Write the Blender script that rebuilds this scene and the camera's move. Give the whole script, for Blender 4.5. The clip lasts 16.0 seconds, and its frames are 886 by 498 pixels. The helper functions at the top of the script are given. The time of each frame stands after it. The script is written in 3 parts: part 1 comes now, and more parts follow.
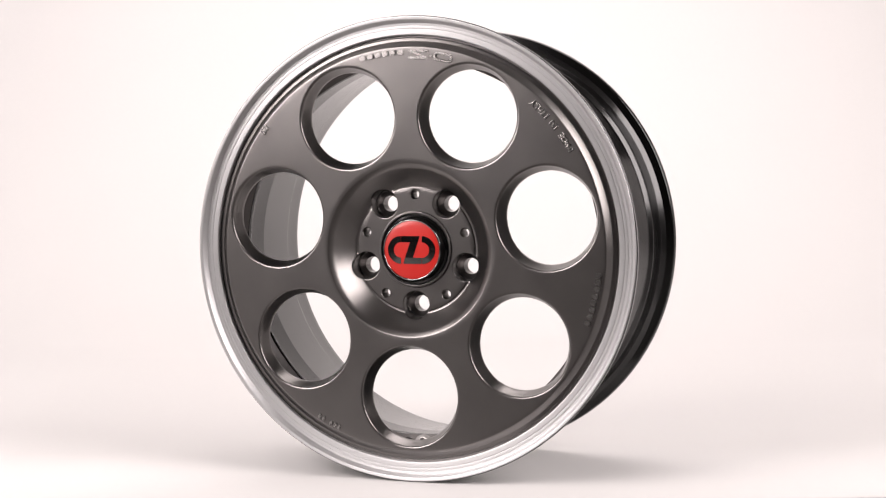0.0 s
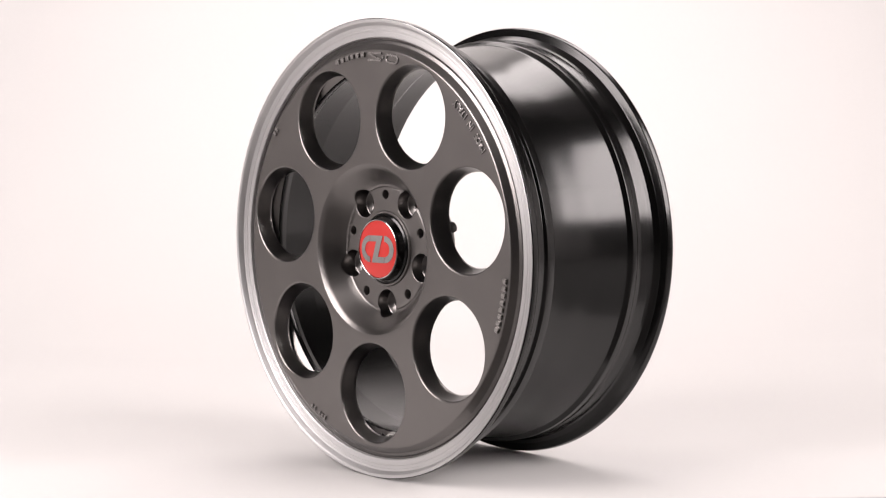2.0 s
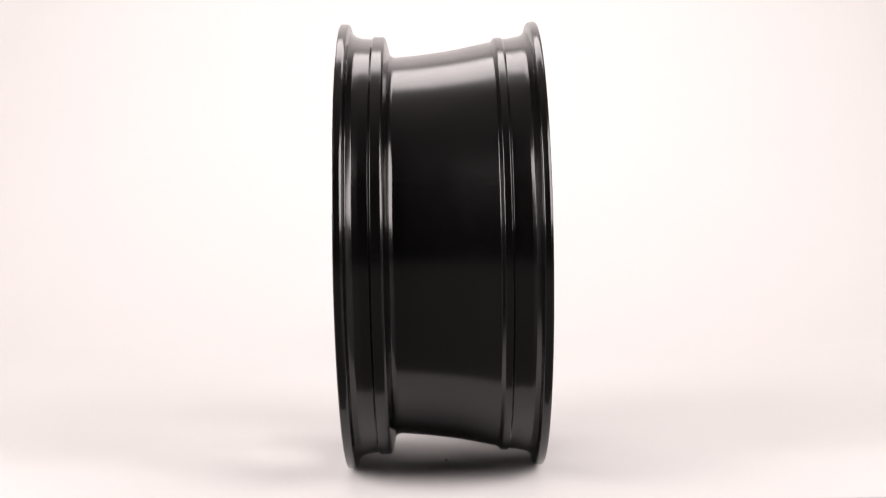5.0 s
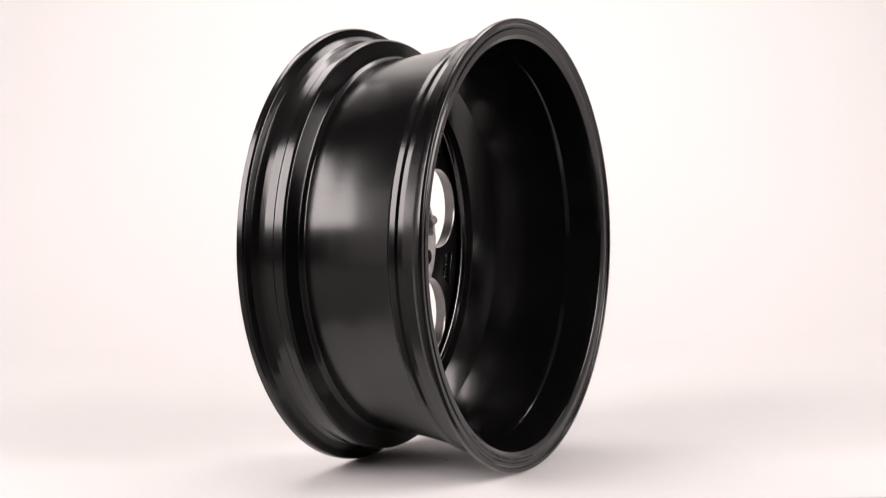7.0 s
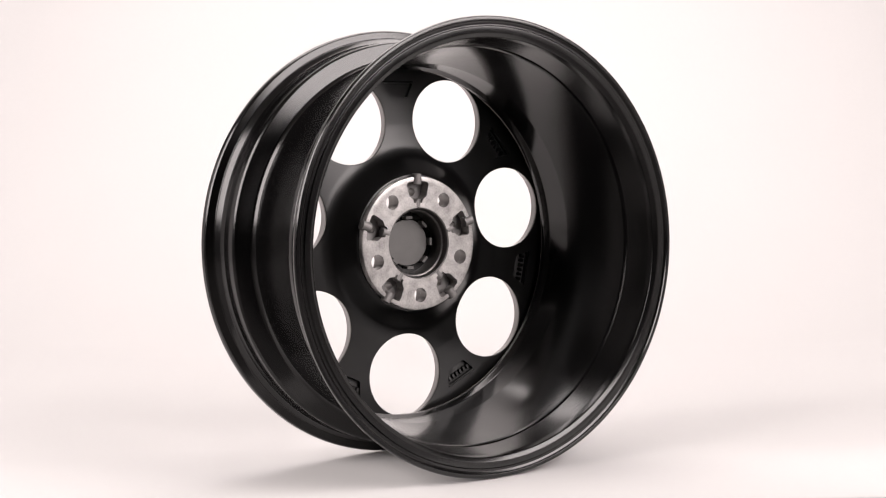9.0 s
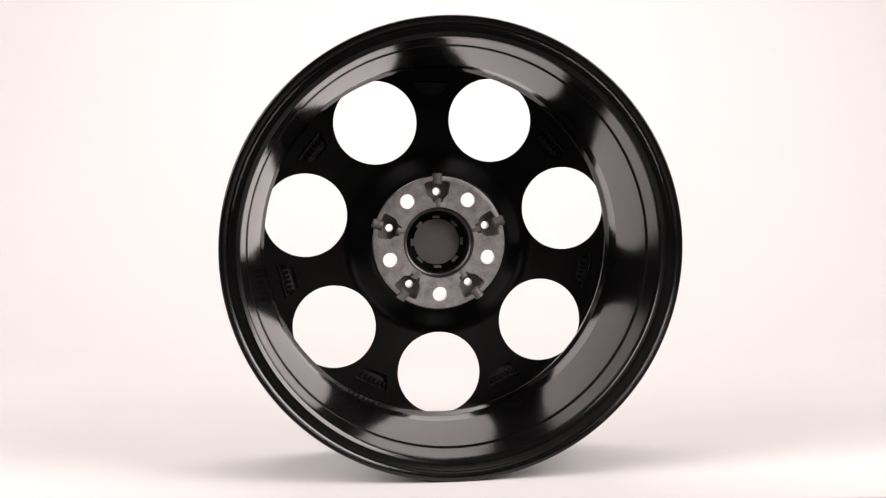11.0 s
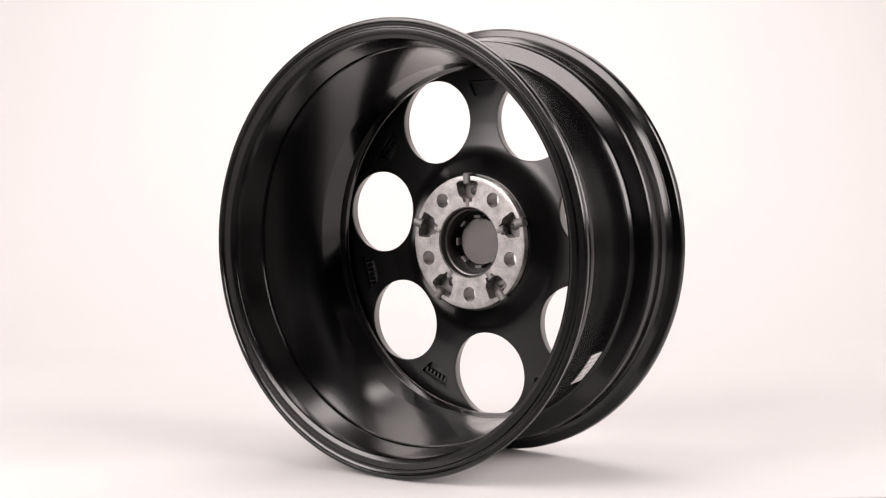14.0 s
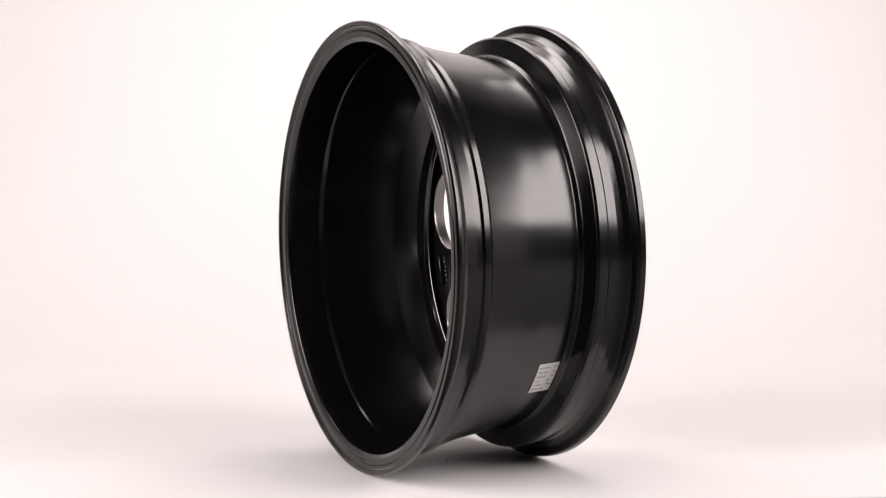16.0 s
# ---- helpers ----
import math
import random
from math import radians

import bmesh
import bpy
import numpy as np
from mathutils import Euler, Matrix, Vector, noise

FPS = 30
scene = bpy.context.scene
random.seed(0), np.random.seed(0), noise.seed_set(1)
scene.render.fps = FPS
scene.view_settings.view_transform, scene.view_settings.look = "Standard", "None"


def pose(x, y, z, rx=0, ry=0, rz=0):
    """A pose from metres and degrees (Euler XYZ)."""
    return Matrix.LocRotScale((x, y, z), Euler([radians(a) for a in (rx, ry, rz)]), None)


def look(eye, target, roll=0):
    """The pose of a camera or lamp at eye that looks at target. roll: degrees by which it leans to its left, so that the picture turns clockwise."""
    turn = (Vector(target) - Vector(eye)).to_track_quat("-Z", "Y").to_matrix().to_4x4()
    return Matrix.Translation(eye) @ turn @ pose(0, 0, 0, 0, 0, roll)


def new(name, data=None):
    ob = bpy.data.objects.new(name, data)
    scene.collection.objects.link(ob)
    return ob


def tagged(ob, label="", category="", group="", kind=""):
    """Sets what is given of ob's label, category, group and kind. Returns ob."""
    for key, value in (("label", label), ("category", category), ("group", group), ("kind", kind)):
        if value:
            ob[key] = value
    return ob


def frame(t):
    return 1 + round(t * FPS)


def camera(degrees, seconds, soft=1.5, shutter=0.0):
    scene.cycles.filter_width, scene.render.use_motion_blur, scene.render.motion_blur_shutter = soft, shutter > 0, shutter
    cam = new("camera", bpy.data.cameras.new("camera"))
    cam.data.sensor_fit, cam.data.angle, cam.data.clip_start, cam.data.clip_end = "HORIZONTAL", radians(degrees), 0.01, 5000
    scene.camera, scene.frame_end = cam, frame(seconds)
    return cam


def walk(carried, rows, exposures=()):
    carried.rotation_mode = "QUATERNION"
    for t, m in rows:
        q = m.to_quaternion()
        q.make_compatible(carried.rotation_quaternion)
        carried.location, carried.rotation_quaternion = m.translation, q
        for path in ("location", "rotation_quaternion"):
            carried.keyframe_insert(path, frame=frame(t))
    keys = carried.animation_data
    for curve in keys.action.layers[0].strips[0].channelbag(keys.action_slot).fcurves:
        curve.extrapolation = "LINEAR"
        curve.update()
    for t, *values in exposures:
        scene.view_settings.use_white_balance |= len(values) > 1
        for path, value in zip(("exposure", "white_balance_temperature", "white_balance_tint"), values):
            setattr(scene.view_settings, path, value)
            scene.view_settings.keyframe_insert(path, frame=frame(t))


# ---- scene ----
# ---- the camera ----
AXLE = 0.2340          # height of the wheel's axle over the floor
cam = camera(33.185, 16.0, soft=1.2)
CAM_POSE = pose(0, -1.5796, AXLE + 0.0870, 90 - 3.311, 0, -0.029) @ pose(0, 0, 0, 0, 0, -0.977)
walk(cam, [(0.0, CAM_POSE), (16.0, CAM_POSE)], exposures=[(0.0, 0.0), (16.0, 0.0)])

# the turntable's steady turn
TURN_RATE = 14.017     # degrees a second, clockwise from above
TURN_START = 19.548    # degrees that the face has turned away at the start

# ---- light: a dark studio with two soft boxes and a lamp over the white sweep ----
world = bpy.data.worlds.new("studio_dark")
scene.world = world
world.use_nodes = True
world.node_tree.nodes["Background"].inputs[0].default_value = (0.9, 0.8, 0.78, 1)
world.node_tree.nodes["Background"].inputs[1].default_value = 0.008


def softbox(name, eye, target, wide, high, watts, colour=(1.0, 0.912, 0.902)):
    lamp = bpy.data.lights.new(name, "AREA")
    lamp.shape, lamp.size, lamp.size_y, lamp.energy, lamp.color = "RECTANGLE", wide, high, watts, colour
    ob = new(name, lamp)
    ob.matrix_world = look(eye, target)
    return ob


softbox("softbox_lamp", (-1.700, -1.092, 1.32), (0, 0, 0.24), 1.52, 1.49, 78)
softbox("softbox_lamp", (1.700, -1.092, 1.32), (0, 0, 0.24), 1.52, 1.49, 78)
softbox("overhead_lamp", (0, 1.35, 2.6), (0, 1.95, 0.6), 2.4, 1.6, 77)


# ---- materials ----
def material(name, colour, rough, metal=0.0, coat=0.0, coat_rough=0.1, spec=0.5):
    m = bpy.data.materials.new(name)
    m.use_nodes = True
    b = m.node_tree.nodes["Principled BSDF"]
    b.inputs["Base Color"].default_value = (*colour, 1)
    b.inputs["Roughness"].default_value = rough
    b.inputs["Metallic"].default_value = metal
    b.inputs["Coat Weight"].default_value = coat
    b.inputs["Coat Roughness"].default_value = coat_rough
    b.inputs["Specular IOR Level"].default_value = spec
    return m


def vary(m, scale, low, high, rough=None, bump=0.0, fine=900.0, depth=0.0004):
    """Two scales of noise: the base colour between low and high, the roughness between two values, and a fine relief."""
    t = m.node_tree
    b = t.nodes["Principled BSDF"]
    co = t.nodes.new("ShaderNodeTexCoord")
    big = t.nodes.new("ShaderNodeTexNoise")
    big.inputs["Scale"].default_value, big.inputs["Detail"].default_value = scale, 5
    small = t.nodes.new("ShaderNodeTexNoise")
    small.inputs["Scale"].default_value, small.inputs["Detail"].default_value = fine, 3
    for n in (big, small):
        t.links.new(co.outputs["Object"], n.inputs["Vector"])
    mix = t.nodes.new("ShaderNodeMath")
    mix.operation = "MULTIPLY_ADD"
    mix.inputs[1].default_value = 0.35
    t.links.new(small.outputs["Fac"], mix.inputs[0])
    half = t.nodes.new("ShaderNodeMath")
    half.operation = "MULTIPLY"
    half.inputs[1].default_value = 0.65
    t.links.new(big.outputs["Fac"], half.inputs[0])
    t.links.new(half.outputs[0], mix.inputs[2])
    ramp = t.nodes.new("ShaderNodeValToRGB")
    ramp.color_ramp.elements[0].position, ramp.color_ramp.elements[1].position = 0.3, 0.7
    ramp.color_ramp.elements[0].color, ramp.color_ramp.elements[1].color = (*low, 1), (*high, 1)
    t.links.new(mix.outputs[0], ramp.inputs[0])
    t.links.new(ramp.outputs[0], b.inputs["Base Color"])
    if rough:
        mr = t.nodes.new("ShaderNodeMapRange")
        mr.inputs["From Min"].default_value, mr.inputs["From Max"].default_value = 0.3, 0.7
        mr.inputs["To Min"].default_value, mr.inputs["To Max"].default_value = rough
        t.links.new(mix.outputs[0], mr.inputs["Value"])
        t.links.new(mr.outputs[0], b.inputs["Roughness"])
    if bump:
        bp = t.nodes.new("ShaderNodeBump")
        bp.inputs["Strength"].default_value, bp.inputs["Distance"].default_value = bump, depth
        t.links.new(small.outputs["Fac"], bp.inputs["Height"])
        t.links.new(bp.outputs[0], b.inputs["Normal"])
    return m


def turned_grain(m, pitch=2600.0, bump=0.05, rough=(0.2, 0.34)):
    """The fine rings that a lathe leaves, round the wheel's axle."""
    t = m.node_tree
    b = t.nodes["Principled BSDF"]
    co = t.nodes.new("ShaderNodeTexCoord")
    flat = t.nodes.new("ShaderNodeVectorMath")
    flat.operation = "MULTIPLY"
    flat.inputs[1].default_value = (1, 0, 1)
    t.links.new(co.outputs["Object"], flat.inputs[0])
    size = t.nodes.new("ShaderNodeVectorMath")
    size.operation = "LENGTH"
    t.links.new(flat.outputs[0], size.inputs[0])
    rings = t.nodes.new("ShaderNodeTexNoise")
    rings.noise_dimensions = "1D"
    rings.inputs["Scale"].default_value, rings.inputs["Detail"].default_value = pitch, 3
    t.links.new(size.outputs["Value"], rings.inputs["W"])
    bp = t.nodes.new("ShaderNodeBump")
    bp.inputs["Strength"].default_value, bp.inputs["Distance"].default_value = bump, 0.0003
    t.links.new(rings.outputs["Fac"], bp.inputs["Height"])
    t.links.new(bp.outputs[0], b.inputs["Normal"])
    mr = t.nodes.new("ShaderNodeMapRange")
    mr.inputs["From Min"].default_value, mr.inputs["From Max"].default_value = 0.3, 0.7
    mr.inputs["To Min"].default_value, mr.inputs["To Max"].default_value = rough
    t.links.new(rings.outputs["Fac"], mr.inputs["Value"])
    t.links.new(mr.outputs[0], b.inputs["Roughness"])
    return m


def brushed_round(m, amount):
    """Gloss drawn out across the lathe's rings."""
    t = m.node_tree
    b = t.nodes["Principled BSDF"]
    tan = t.nodes.new("ShaderNodeTangent")
    tan.direction_type, tan.axis = "RADIAL", "Y"
    t.links.new(tan.outputs[0], b.inputs["Tangent"])
    b.inputs["Anisotropic"].default_value = amount
    b.inputs["Anisotropic Rotation"].default_value = 0.25


SWEEP = vary(material("white_sweep", (0.49, 0.478, 0.472), 0.6), 1.2, (0.488, 0.479, 0.473), (0.508, 0.499, 0.493), (0.5, 0.65), 0.03, 120.0)
WALL = vary(material("white_wall_paint", (0.462, 0.4488, 0.4422), 0.7), 1.5, (0.462, 0.4521, 0.4455), (0.495, 0.4851, 0.4785), (0.6, 0.75), 0.05, 200.0)
DARK = vary(material("studio_black", (0.02, 0.02, 0.02), 0.9), 2.0, (0.015, 0.014, 0.014), (0.024, 0.023, 0.023), (0.85, 0.95))
GREY = vary(material("grey_ceiling_paint", (0.42, 0.41, 0.4), 0.7), 1.5, (0.40, 0.39, 0.385), (0.45, 0.44, 0.43), (0.6, 0.75), 0.05, 200.0)
CONCRETE = vary(material("grey_concrete", (0.08, 0.076, 0.074), 0.6), 3.0, (0.065, 0.062, 0.060), (0.095, 0.091, 0.088), (0.5, 0.7), 0.08, 150.0)
BLACK = vary(material("black_lacquer", (0.003, 0.003, 0.003), 0.2, spec=0.5), 25.0, (0.0017, 0.0016, 0.0016), (0.0026, 0.0025, 0.0025), (0.15, 0.20))
SATIN = vary(material("satin_black_lacquer", (0.002, 0.002, 0.002), 0.3), 25.0, (0.0017, 0.0016, 0.0016), (0.0026, 0.0025, 0.0025), (0.27, 0.34))
GUN = vary(material("gunmetal_paint", (0.0858, 0.0825, 0.0792), 0.32, metal=1.0), 30.0, (0.162, 0.154, 0.150), (0.180, 0.171, 0.166), (0.28, 0.33), 0.015, 2600.0, 0.0002)
LIP = turned_grain(material("machined_lip", (0.55, 0.547, 0.55), 0.34, metal=1.0, coat=0.1, coat_rough=0.15), 2200.0, 0.05, (0.44, 0.52))
brushed_round(LIP, 0.55)
BARE = turned_grain(vary(material("bare_aluminium", (0.36, 0.346, 0.338), 0.45, metal=0.45), 90.0, (0.235, 0.225, 0.219), (0.56, 0.54, 0.527), None, 0.0, 520.0), 1500.0, 0.3, (0.28, 0.46))
CAST = vary(material("cast_aluminium", (0.198, 0.1914, 0.1848), 0.5, metal=0.45), 80.0, (0.132, 0.1267, 0.1234), (0.2376, 0.2284, 0.2231), (0.45, 0.6), 0.35, 1500.0)
RED = vary(material("red_enamel", (0.4092, 0.01452, 0.01056), 0.35, coat=0.25, coat_rough=0.12), 40.0, (0.462, 0.0132, 0.00924), (0.5082, 0.01716, 0.01188), (0.28, 0.36))
CHROME = vary(material("chrome", (0.462, 0.4554, 0.4554), 0.12, metal=1.0), 60.0, (0.4356, 0.429, 0.429), (0.4884, 0.4818, 0.4818), (0.05, 0.1))
PLASTIC = vary(material("grey_plastic", (0.1056, 0.1023, 0.099), 0.5), 60.0, (0.0924, 0.0891, 0.0858), (0.1188, 0.1135, 0.1109), (0.45, 0.6), 0.1, 1200.0)
PAPER = vary(material("label_paper", (0.62, 0.605, 0.597), 0.6), 80.0, (0.60, 0.585, 0.577), (0.66, 0.645, 0.635), (0.55, 0.7))
CASTBLACK = vary(material("rough_black_casting", (0.008, 0.008, 0.008), 0.6), 200.0, (0.006, 0.006, 0.006), (0.011, 0.0105, 0.0105), (0.5, 0.7), 0.5, 900.0)
# the face's gunmetal made lighter: light caught by the letters' edges, put into the colour
LETTER = vary(material("lit_letter_gunmetal", (0.3, 0.29, 0.283), 0.28, metal=1.0), 90.0, (0.275, 0.264, 0.258), (0.335, 0.322, 0.315), (0.22, 0.30))
BORE_METAL = turned_grain(vary(material("dull_bore_metal", (0.132, 0.1254, 0.1221), 0.4, metal=0.9), 70.0, (0.0858, 0.08184, 0.07986), (0.1452, 0.1393, 0.136)), 1200.0, 0.2, (0.3, 0.45))
INK = vary(material("grey_ink", (0.3, 0.3, 0.3), 0.7), 200.0, (0.27, 0.27, 0.27), (0.36, 0.355, 0.355), (0.6, 0.8))


# ---- mesh helpers ----
def rounded(points, steps=5):
    """A polyline through (r, s) or (r, s, fillet) points, the corners rounded."""
    out = []
    for i, pt in enumerate(points):
        p = Vector(pt[:2])
        f = pt[2] if len(pt) > 2 else 0
        if f == 0 or i in (0, len(points) - 1):
            out.append(p)
            continue
        a, b = Vector(points[i - 1][:2]) - p, Vector(points[i + 1][:2]) - p
        half = a.angle(b) / 2
        cut = min(f / math.tan(half), a.length * 0.48, b.length * 0.48)
        rad = cut * math.tan(half)
        mid = p + (a.normalized() + b.normalized()).normalized() * (rad / math.sin(half))
        u, v = p + a.normalized() * cut - mid, p + b.normalized() * cut - mid
        for k in range(steps + 1):
            w = u.lerp(v, k / steps)
            out.append(mid + w.normalized() * rad)
    return [(q.x, q.y) for q in out]


def at(r, phi, s):
    """A place on the wheel: radius, angle from the top in radians (clockwise from the face), station along the axle towards the face."""
    return (r * math.sin(phi), -s, r * math.cos(phi))


def lathe(profile, segments=240, closed=True):
    bm = bmesh.new()
    rings = [[bm.verts.new(at(r, 2 * math.pi * k / segments, s)) for k in range(segments)] for r, s in profile]
    n = len(rings)
    for i in range(n if closed else n - 1):
        a, b = rings[i], rings[(i + 1) % n]
        for k in range(segments):
            m = (k + 1) % segments
            bm.faces.new((a[k], a[m], b[m], b[k]))
    return bm


def finish(bm, angle=34, weld=1e-6):
    if weld:
        bmesh.ops.remove_doubles(bm, verts=bm.verts[:], dist=weld)
    bmesh.ops.recalc_face_normals(bm, faces=bm.faces[:])
    limit = radians(angle)
    for f in bm.faces:
        f.smooth = True
    for e in bm.edges:
        if len(e.link_faces) == 2 and e.calc_face_angle(0) > limit:
            e.smooth = False


def part(name, bm, mat, parent=None, label="", angle=34):
    finish(bm, angle)
    me = bpy.data.meshes.new(name)
    bm.to_mesh(me)
    bm.free()
    me.materials.append(mat)
    ob = new(name, me)
    if parent:
        ob.parent = parent
    return tagged(ob, label)


def share(name, like, parent, m):
    ob = new(name, like.data)
    ob.parent = parent
    ob.matrix_basis = m
    return ob


def spin(phi):
    """A turn of a part about the axle by phi, clockwise from the face."""
    return Matrix.Rotation(phi, 4, "Y")


def loop_circle(cx, cz, r, n):
    return [(cx + r * math.sin(2 * math.pi * k / n), cz + r * math.cos(2 * math.pi * k / n)) for k in range(n)]


def inside(poly, x, z):
    hit = False
    j = len(poly) - 1
    for i in range(len(poly)):
        (xi, zi), (xj, zj) = poly[i], poly[j]
        if (zi > z) != (zj > z) and x < (xj - xi) * (z - zi) / (zj - zi) + xi:
            hit = not hit
        j = i
    return hit


def sheet(bm, outer, holes, extra, height):
    """A skin between an outer loop and hole loops in the wheel's plane; height gives its station along the axle."""
    from mathutils import geometry
    pts, edges = [], []
    for lp in (outer, *holes):
        base = len(pts)
        pts += [Vector(q) for q in lp]
        edges += [(base + k, base + (k + 1) % len(lp)) for k in range(len(lp))]
    pts += [Vector(q) for q in extra]
    vs, _, fs, _, _, _ = geometry.delaunay_2d_cdt(pts, edges, [], 0, 1e-8)
    bv = [bm.verts.new((v.x, -height(v.x, v.y), v.y)) for v in vs]
    boxes = [(min(q[0] for q in h), max(q[0] for q in h), min(q[1] for q in h), max(q[1] for q in h)) for h in holes]
    for f in fs:
        x, z = sum(vs[i].x for i in f) / len(f), sum(vs[i].y for i in f) / len(f)
        if not inside(outer, x, z):
            continue
        if any(b[0] < x < b[1] and b[2] < z < b[3] and inside(h, x, z) for h, b in zip(holes, boxes)):
            continue
        bm.faces.new([bv[i] for i in f])
    loose = [v for v in bv if not v.link_faces]
    bmesh.ops.delete(bm, geom=loose, context="VERTS")


def loft(bm, rings):
    vs = [[bm.verts.new(p) for p in ring] for ring in rings]
    for a, b in zip(vs, vs[1:]):
        for k in range(len(a)):
            m = (k + 1) % len(a)
            bm.faces.new((a[k], a[m], b[m], b[k]))
    return vs


def block(bm, corners, s0, s1):
    """A prism over a polygon in the wheel's plane, between two stations."""
    lo = [bm.verts.new((x, -s0, z)) for x, z in corners]
    hi = [bm.verts.new((x, -s1, z)) for x, z in corners]
    bm.faces.new(lo)
    bm.faces.new(hi[::-1])
    for k in range(len(lo)):
        m = (k + 1) % len(lo)
        bm.faces.new((lo[k], lo[m], hi[m], hi[k]))


# ---- the studio ----
def build_studio():
    path = rounded([(-0.19, 0.0), (2.0, 0.0, 1.7), (2.6, 3.55)], 32)
    bm = bmesh.new()
    cols = [-2.35 + 4.7 * k / 20 for k in range(21)]
    grid = []
    ys = []
    for (a, b), (c, e) in zip(path, path[1:]):
        n = max(1, int(math.hypot(c - a, e - b) / 0.25))
        ys += [(a + (c - a) * k / n, b + (e - b) * k / n) for k in range(n)]
    ys.append(path[-1])
    for y, z in ys:
        grid.append([bm.verts.new((x, y, z)) for x in cols])
    for a, b in zip(grid, grid[1:]):
        for k in range(len(cols) - 1):
            bm.faces.new((a[k], a[k + 1], b[k + 1], b[k]))
    sweep = part("backdrop", bm, SWEEP)
    tagged(sweep, "seamless white studio sweep, floor curving up into backdrop", "backdrop", kind="structure")
    sweep.modifiers.new("thickness", "SOLIDIFY").thickness = -0.004

    def slab(name, lo, hi, label, cat, mat=DARK):
        b = bmesh.new()
        bmesh.ops.create_cube(b, size=1)
        for v in b.verts:
            v.co = [lo[i] + (v.co[i] + 0.5) * (hi[i] - lo[i]) for i in range(3)]
        tagged(part(name, b, mat), label, cat, kind="structure")

    slab("wall_north", (-2.4, 2.75, -0.1), (2.4, 2.9, 3.6), "plain black studio wall behind the white sweep", "wall")
    slab("wall_south", (-2.4, -4.3, -0.1), (2.4, -4.15, 3.6), "plain black wall of the dark studio", "wall")
    slab("wall_west", (-2.55, -4.3, -0.1), (-2.4, 2.9, 3.6), "plain black wall of the dark studio", "wall")
    slab("wall_east", (2.4, -4.3, -0.1), (2.55, 2.9, 3.6), "plain black wall of the dark studio", "wall")
    slab("partition_west", (-2.395, -0.85, -0.012), (-2.36, 2.6, 1.3), "white painted reflector wall beside the sweep", "wall", WALL)
    slab("partition_east", (2.36, -0.85, -0.012), (2.395, 2.6, 1.3), "white painted reflector wall beside the sweep", "wall", WALL)
    slab("ceiling", (-2.55, -4.3, 3.6), (2.55, 2.9, 3.7), "plain grey painted studio ceiling", "ceiling", GREY)
    slab("floor", (-2.4, -4.15, -0.1), (2.4, 2.75, -0.012), "grey concrete studio floor under the white sweep", "floor", CONCRETE)


build_studio()

# ---- the wheel ----
PHASE = 0.0075
wheel = new("alloy_wheel")
tagged(wheel, "gunmetal seven-hole alloy wheel with black barrel and red cap", "wheel")
hub = Matrix.Translation((-0.0015, 0, AXLE)) @ spin(PHASE)     # wheel's middle in the turning thing's space

FACE = rounded([(0.0385, 0.0768), (0.0632, 0.0768, 0.0008), (0.0640, 0.0757, 0.0006), (0.0662, 0.0760, 0.003), (0.0830, 0.0950, 0.02),
                (0.0876, 0.0984, 0.0022), (0.1500, 0.0988), (0.2028, 0.0990, 0.003), (0.2085, 0.0934, 0.003), (0.2120, 0.0922, 0.0008), (0.2127, 0.0905, 0.0006), (0.2148, 0.0903)])
REAR = rounded([(0.0715, 0.0540), (0.0748, 0.0542, 0.002), (0.0990, 0.0778, 0.028), (0.1300, 0.0808, 0.05), (0.2060, 0.0830)], 8)
FR, FS = [q[0] for q in FACE], [q[1] for q in FACE]
RR, RS = [q[0] for q in REAR], [q[1] for q in REAR]


def face_at(x, z):
    return float(np.interp(math.hypot(x, z), FR, FS))


def rear_at(x, z):
    return float(np.interp(math.hypot(x, z), RR, RS))


HOLES = [((k + 0.5) * 2 * math.pi / 7) for k in range(7)]
BOLTS = [math.pi + k * 2 * math.pi / 5 for k in range(5)]
PINS = [k * 2 * math.pi / 5 for k in range(5)]
HOLE_R, BOLT_R, PIN_R = 0.1475, 0.0566, 0.0558


def grid_points(radii, count, keep_off):
    fill = [radii[0]]
    for r in radii[1:]:
        gap = r - fill[-1]
        n = max(1, math.ceil(gap / 0.005))
        if gap < 0.0003:
            continue
        fill += [fill[-1] + gap * (k + 1) / n for k in range(n)]
    pts = []
    for r in fill[1:-1]:
        for k in range(count):
            a = 2 * math.pi * k / count
            x, z = r * math.sin(a), r * math.cos(a)
            if all(math.hypot(x - cx, z - cz) > cr + (0.0042 if cr > 0.02 else 0.0019) for cx, cz, cr in keep_off):
                pts.append((x, z))
    # two rings round each hole keep the skin true up to the edge
    for cx, cz, cr in keep_off:
        for gap in ((0.0006, 0.0026) if cr > 0.02 else (0.0004, 0.0011)):
            for x, z in loop_circle(cx, cz, cr + gap, 128 if cr > 0.02 else 48 if cr > 0.006 else 20):
                if fill[0] + 0.0003 < math.hypot(x, z) < fill[-1] - 0.0003 and all(math.hypot(x - a, z - b) > c + 0.0003 for a, b, c in keep_off):
                    pts.append((x, z))
    return pts


